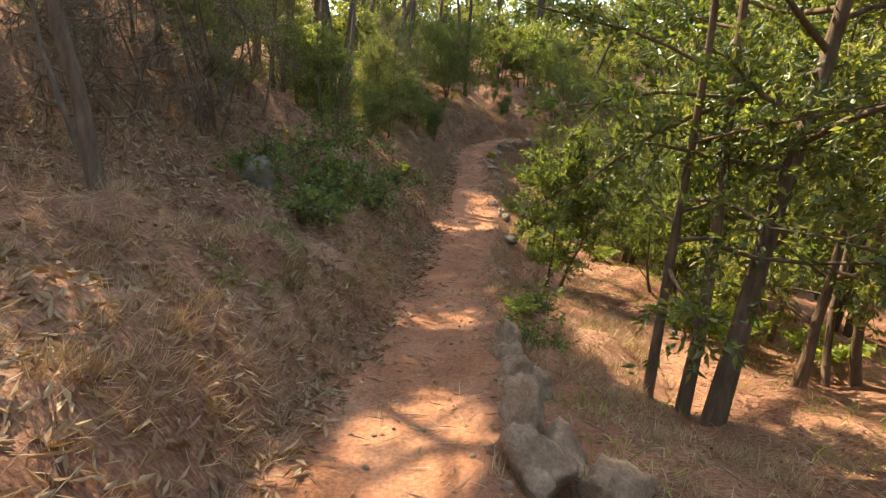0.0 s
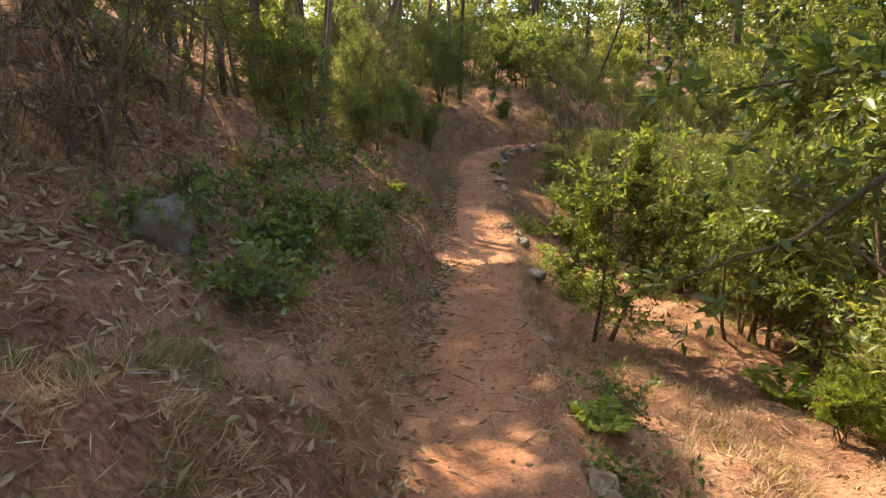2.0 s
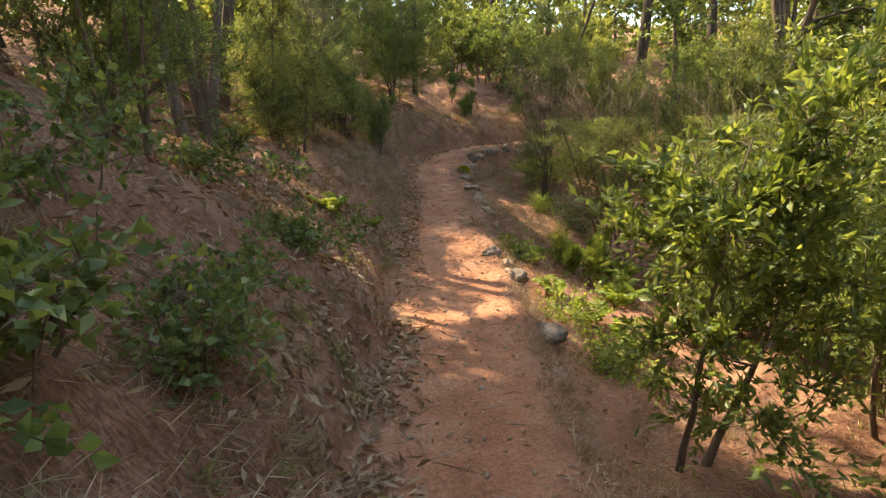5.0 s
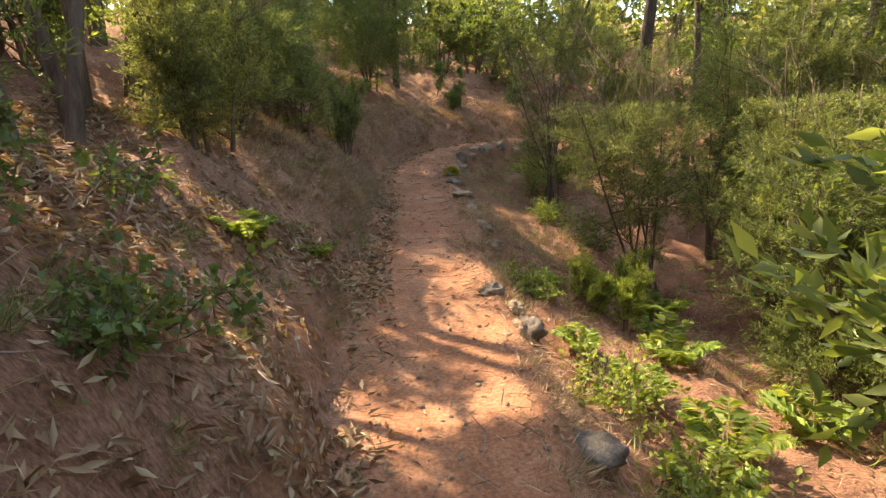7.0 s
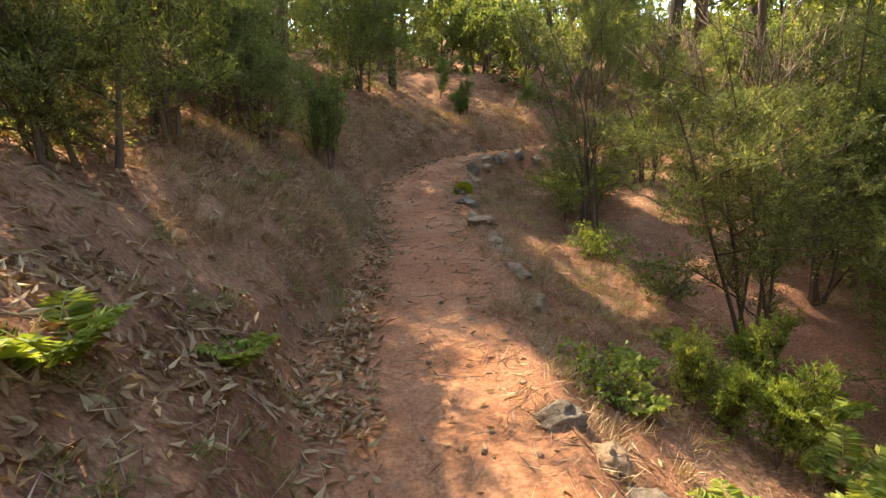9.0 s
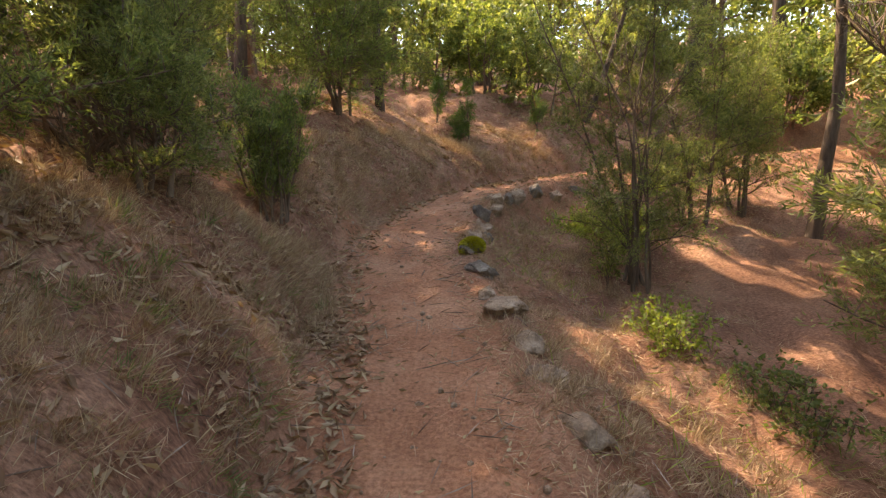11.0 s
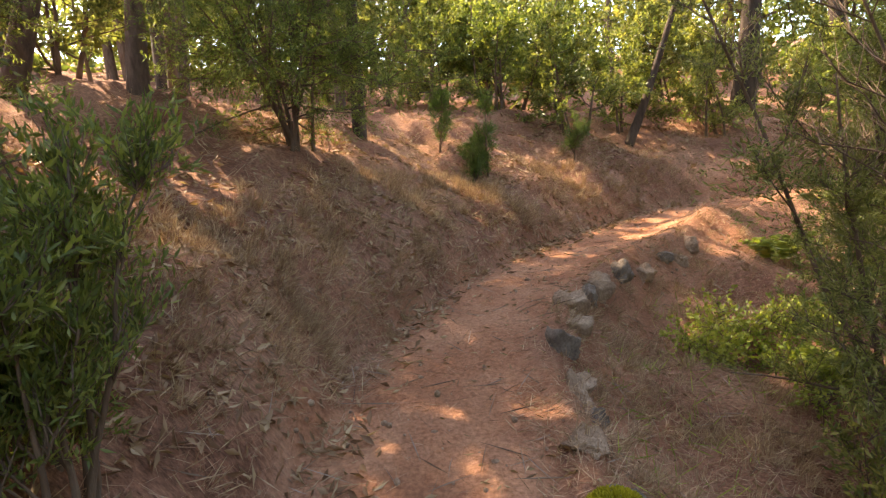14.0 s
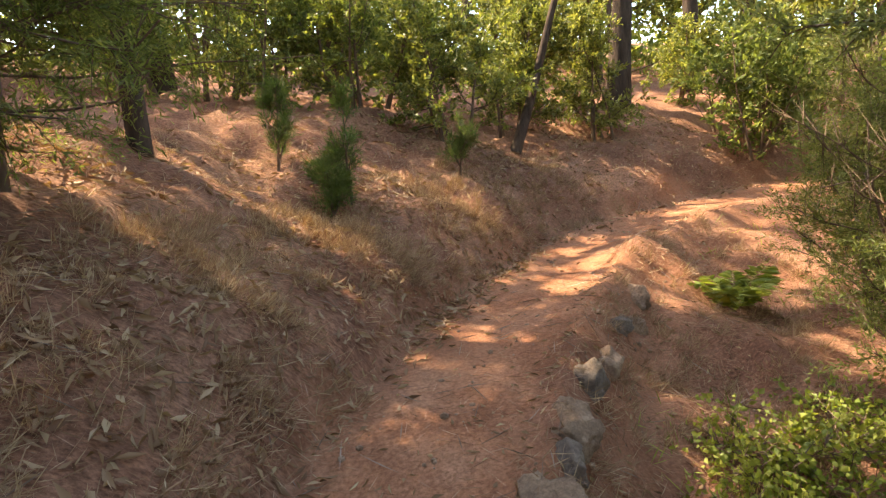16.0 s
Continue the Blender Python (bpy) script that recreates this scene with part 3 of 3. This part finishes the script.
for k, (x, y, sx, sy, sz) in enumerate([(2.3, 3.2, .22, .24, .2), (2.12, 2.7, .22, .22, .2), (2.05, 3.6, .18, .2, .2), (1.98, 4.15, .15, .22, .2), (2.2, 4.0, .18, .2, .16), (1.9, 4.65, .13, .18, .18), (1.86, 5.1, .11, .15, .15), (1.83, 5.5, .12, .16, .16), (2.05, 4.7, .14, .16, .13), (2.45, 3.6, .16, .2, .14), (1.8, 5.95, .08, .12, .1)]):
    rock(x, y, sx, sy, sz, 400 + k, None, .42, "large pale weathered rock ledge along the path")
for k, (x, y, sx, sy, sz, m) in enumerate([(1.56, 8.15, .10, .09, .06, 0), (1.45, 11.05, .19, .15, .10, 1), (1.28, 12.6, .13, .10, .11, 1), (1.0, 13.08, .12, .09, .08, 1), (1.17, 12.85, .09, .09, .07, 0), (1.2, 12.35, .08, .1, .08, 0),
                                             (.93, 15.2, .15, .13, .11, 0), (1.03, 14.85, .15, .16, .08, 0), (.84, 15.7, .11, .12, .08, 0), (.74, 16.15, .12, .15, .07, 0), (.66, 16.7, .16, .2, .07, 0), (.52, 17.05, .10, .13, .06, 0), 
                                             
                                             (-0.89, 6.27, .24, .18, .2, 1), (1.47, 10.2, .1, .1, .06, 0), (1.5, 9.2, .08, .07, .05, 0)]):
    rock(x, y, sx, sy, sz, 420 + k, (STONE, STONE_DARK)[m], .55)
rock(.47, 17.62, .15, .14, .10, 472, STONE_DARK, .5, "dark grey stone set in the edge of the path")
ms = rock(.42, 18.1, .12, .13, .09, 470, STONE_DARK, .5, "dark stone with a yellow-green moss cushion")
rs = np.random.RandomState(471)
dirs = unit(rs.normal(size=(5200, 3)) * [1, 1, .6] + [0, 0, .75])
mv = blades(dirs * [.13, .13, .10] * (.88 + .12 * rs.rand(5200, 1)) + [0, .0, .01], dirs + rs.normal(size=(5200, 3)) * .5, .025, .006, .2, rs)
mo = new("moss_cushion", leaf_mesh("moss", mv, MOSS))
mo.parent = ms

for k in range(16):
    y = 18.6 + 4.0 * (k + rs.rand()) / 16
    x = float(np.interp(y, [18.6, 19.7, 20.4, 21.2, 22.1, 23], [.46, .58, .82, 1.38, 2.25, 3.0])) + rs.normal() * .04
    rock(x, y, .08 + .08 * rs.rand(), .08 + .07 * rs.rand(), .07 + .07 * rs.rand(), 480 + k, (STONE, STONE_DARK)[k % 3 == 1], .62, "brown stone in the rough edging below the path")
# ---------- litter ----------
def scatter(n, lo, hi, y0, y1, seed, dens=None):
    """Points on the ground by distance from the trodden line."""
    rs = np.random.RandomState(seed)
    i = np.searchsorted(CURVE[1], y0 + (y1 - y0) * rs.rand(n)).clip(1, 1599)
    d = lo + (hi - lo) * rs.rand(n)
    x = CURVE[0, i] + TANG[1, i] * d + rs.normal(size=n) * .05
    y = CURVE[1, i] - TANG[0, i] * d + rs.normal(size=n) * .05
    if dens:
        k = rs.rand(n) < dens(x, y, d)
        x, y = x[k], y[k]
    z = height(x, y)
    e = .04
    nrm = unit(np.stack([(height(x - e, y) - height(x + e, y)) / (2 * e), (height(x, y - e) - height(x, y + e)) / (2 * e), np.ones(len(x))], 1))
    return np.stack([x, y, z], 1), nrm, rs


def lie(n, nrm, rs, rise, downhill=0.0):
    r = rs.normal(size=(n, 3))
    flat = unit(r - nrm * (r * nrm).sum(1)[:, None])
    down = nrm * [1, 1, 0] * downhill
    return unit(flat + down + nrm * (rise * (0.2 + rs.rand(n)))[:, None])


def patch(x, y, size, seed, lo=.35, hi=.6):
    return np.clip((lattice(x, y, size, seed) * .65 + lattice(x, y, size * .4, seed + 1) * .35 - lo) / (hi - lo), 0, 1)


p, nr, rs = scatter(110000, -4.2, -.45, -.5, 26, 501, lambda x, y, d: np.clip(1.25 + d * .22, .2, 1) * (.25 + .75 * patch(x, y, .8, 31)) * np.where((y > 8.5) & (y < 16), .12, 1))
tagged(new("dry_grass", leaf_mesh("grass", blades(p - nr * .01, lie(len(p), nr, rs, .55, 1.2), .07 + .13 * rs.rand(len(p)), 0.003 + .003 * rs.rand(len(p)), .1, rs), DRY)), "matted dry straw-coloured grass on the bank", "grass", kind="stuff")
p, nr, rs = scatter(90000, .45, 3.6, -.5, 26, 502, lambda x, y, d: np.clip(1.2 - d * .25, .2, 1) * (.15 + .85 * patch(x, y, .7, 33)))
tagged(new("dry_grass", leaf_mesh("grass", blades(p - nr * .01, lie(len(p), nr, rs, .5, .8), .06 + .11 * rs.rand(len(p)), 0.003 + .003 * rs.rand(len(p)), .1, rs), DRY)), "dry straw-coloured grass below the path", "grass", kind="stuff")
def tufts(n, lo, hi, y0, y1, seed, blade, mat, name, label):
    c, cn, rs = scatter(n, lo, hi, y0, y1, seed, lambda x, y, d: .15 + .85 * patch(x, y, 1.0, 61))
    m = 46
    p = (c[:, None] + rs.normal(size=(len(c), m, 3)) * [.035, .035, 0]).reshape(-1, 3)
    p[:, 2] = height(p[:, 0], p[:, 1]) - .01
    w = np.repeat(cn * [1.2, 1.2, .6], m, 0) + rs.normal(size=(len(p), 3)) * .55 + [0, 0, .45]
    tagged(new(name, leaf_mesh("tufts", blades(p, w, blade * (.5 + .8 * rs.rand(len(p))), .0028 + .003 * rs.rand(len(p)), .1, rs), mat)), label, "grass", kind="stuff")


tufts(700, -3.2, -.5, -.5, 8.5, 511, .13, DRY, "grass_tufts", "tufts of dry pale grass hanging on the bank")
tufts(1300, -2.0, -.62, 14, 25, 514, .14, DRY, "grass_tufts", "short dry brown grass on the upper bank")
tufts(1100, .62, 2.4, -.5, 25, 512, .13, DRY, "grass_tufts", "tufts of dry golden grass below the path")
tufts(160, -1.6, -.55, 4, 17, 513, .13, BRAMBLE, "green_tufts", "small green grass tufts on the bank")
p, nr, rs = scatter(75000, -3.4, -.3, 0, 26, 503, lambda x, y, d: (.2 + .8 * patch(x, y, .9, 35)) * np.where((y > 8) & (y < 16.5), 1, np.where(y > 16, .6, .5)))
tagged(new("fallen_leaves", leaf_mesh("leaves", blades(p + nr * .012, lie(len(p), nr, rs, .4), (.05 + .07 * rs.rand(len(p))), .016 + .018 * rs.rand(len(p)), .35, rs), FALLEN)), "curled brown fallen leaves on the bank", "leaf litter", kind="stuff")
p, nr, rs = scatter(17000, -.7, 3.2, 0, 26, 504, lambda x, y, d: np.where(d < .5, .10 + .3 * patch(x, y, .5, 37, .5, .7), .7))
tagged(new("fallen_leaves", leaf_mesh("leaves", blades(p + nr * .008, lie(len(p), nr, rs, .15), .03 + .05 * rs.rand(len(p)), .010 + .012 * rs.rand(len(p)), .3, rs), FALLEN)), "scattered brown leaves on and below the path", "leaf litter", kind="stuff")
p, nr, rs = scatter(70000, -4, 3, 14, 27, 505, lambda x, y, d: np.where(np.abs(d) < .5, .3, 1) * (.2 + .8 * patch(x, y, .6, 39)))
tagged(new("pine_needles", leaf_mesh("needles", blades(p + nr * .006, lie(len(p), nr, rs, .12, .5), .09 + .07 * rs.rand(len(p)), .0035, .1, rs), FALLEN)), "red-brown fallen pine needles", "leaf litter", kind="stuff")
p, nr, rs = scatter(2600, -2.5, 2, 0, 26, 506)
tagged(new("twigs", leaf_mesh("twigs", blades(p + nr * .012, lie(len(p), nr, rs, .06), .12 + .22 * rs.rand(len(p)), .008, .5, rs), DEADTWIG)), "thin dry twigs on the ground", "twigs", kind="stuff")
p, nr, rs = scatter(16000, .9, 6, -1, 26, 507, lambda x, y, d: patch(x, y, 1.1, 41, .5, .62))
tagged(new("green_grass", leaf_mesh("grass", blades(p - nr * .01, lie(len(p), nr, rs, 1.3), .08 + .14 * rs.rand(len(p)), .008, .1, rs), FRESH)), "patches of fresh green grass below the path", "grass", kind="stuff")
# pebbles
p, nr, rs = scatter(2200, -.8, 1.1, 0, 25, 508)
ico = bmesh.new()
bmesh.ops.create_icosphere(ico, subdivisions=1, radius=1)
iv, ifc = np.array([v.co[:] for v in ico.verts]), np.array([[v.index for v in f.verts] for f in ico.faces])
ico.free()
sz = .006 + .022 * rs.rand(len(p)) ** 4
pv = p[:, None] + iv[None] * (sz[:, None] * (.6 + .6 * rs.rand(len(p), 3)))[:, None]
tagged(new("pebbles", mesh_from("pebbles", pv.reshape(-1, 3).tolist(), (ifc[None] + (np.arange(len(p)) * len(iv))[:, None, None]).reshape(-1, 3).tolist(), STONE)), "small pale pebbles in the earth path", "pebbles", kind="stuff")

# ---------- the wood around ----------
WOOD = []
for k in range(3):
    WOOD.append(plant("woodland_tree", "leafy evergreen tree in the surrounding wood", "tree", (-9 - k, 34 + 2 * k), stems(2, 8.5, .11, .3, .06, R), (17, 2.3, .25), (13, 14, .19, .085, .7, .2), (BARK_GREY, LITLEAF), 600 + k, "woodland trees", clear=False, bare=.15, twigs=False))
UNDER = []
for k in range(2):
    UNDER.append(plant("woodland_shrub", "dense green shrub in the surrounding wood", "shrub", (-8 - k, 31 + 2 * k), stems(5, 2.4, .03, .3, .2, R), (8, 1.0, .4), (9, 13, .12, .055, .4, .1), (BARK, (LITLEAF, HEATH)[k]), 610 + k, "woodland shrubs", clear=False, bare=.05, twigs=False))
rs = np.random.RandomState(77)
TREE_SPOTS = [(x + rs.normal() * .8, y + rs.normal() * .8) for x, y in
              [(-8, 35), (-4.5, 37), (-1.5, 37), (1.5, 38), (4.5, 36.5), (7.5, 36), (10.5, 35), (13.5, 33), (16, 30), (12.5, 28.5), (18, 26), (9, 21), (12, 23), (8.6, 17), (11, 14), (8.4, 12), (8.2, 8), (11, 6), (8, 4), (14, 19), (14, 10),
               (-8, 30), (-16, 0), (-6, -5), (-2, -7), (5, -5), (8, -1), (-12, 29), (0, 39), (6, 39), (12, 39), (18, 36), (-5, 38), (22, 30), (2, -9)]]
for x, y in TREE_SPOTS:
    s = .8 + .45 * rs.rand()
    ob = copy_thing(WOOD[rs.randint(3)], pose(x, y, ground_z(x, y) - .1, 0, 0, rs.rand() * 360))
    ob.scale = (s, s, s)
SHRUB_SPOTS = [(x + rs.normal() * .5, y + rs.normal() * .5) for x, y in
               [(-3, 29), (-1, 30), (1, 30), (3, 30.5), (5.5, 30), (7.5, 28), (9, 29.5), (11, 27.5), (8.5, 27), (13, 26), (6.8, 19.5), (7, 14.5), (6.2, 10), (7, 7), (6.3, 3.5), (8, 10), (9.5, 18), (6.4, 18), (10, 24),
                (-5, 29), (-6.2, 24), (-6, 17.5), (-5.6, 14), (-5.8, 10.4), (-5.2, 6.4), (-7, 4), (-4, 13.6), (-4.4, 7.4), (-4.2, 18.4), (15, 23), (5.2, 13), (7.6, 1.5)]]
for x, y in SHRUB_SPOTS:
    s = .8 + .6 * rs.rand()
    ob = copy_thing(UNDER[rs.randint(2)], pose(x, y, ground_z(x, y) - .05, 0, 0, rs.rand() * 360))
    ob.scale = (s, s, s)
# the far wood all round, too far off to tell its trees apart
rs = np.random.RandomState(91)
n = 120000
ang, rad = rs.rand(n) * 2 * math.pi, 25 + 14 * rs.rand(n)
fx, fy = 1 + rad * np.cos(ang), 15 + rad * np.sin(ang)
fz = height(fx, fy, False) + 14 * rs.rand(n) ** 1.4 * (.35 + .65 * lattice(fx, fy, 3.0, 51))
clump = patch(fx, fy + fz * .7, 1.6, 53, .3, .55) * patch(fx + fz, fy, 1.3, 55, .2, .5)
k = rs.rand(n) < .25 + .75 * clump
fp = np.stack([fx, fy, fz], 1)[k]
tagged(new("far_wood", leaf_mesh("foliage", blades(fp, rs.normal(size=(len(fp), 3)) + [0, 0, -.2], .3 + .3 * rs.rand(len(fp)), .16 + .14 * rs.rand(len(fp)), .3, rs), LITLEAF)), "dense green foliage of the far wood", "woods", kind="stuff")
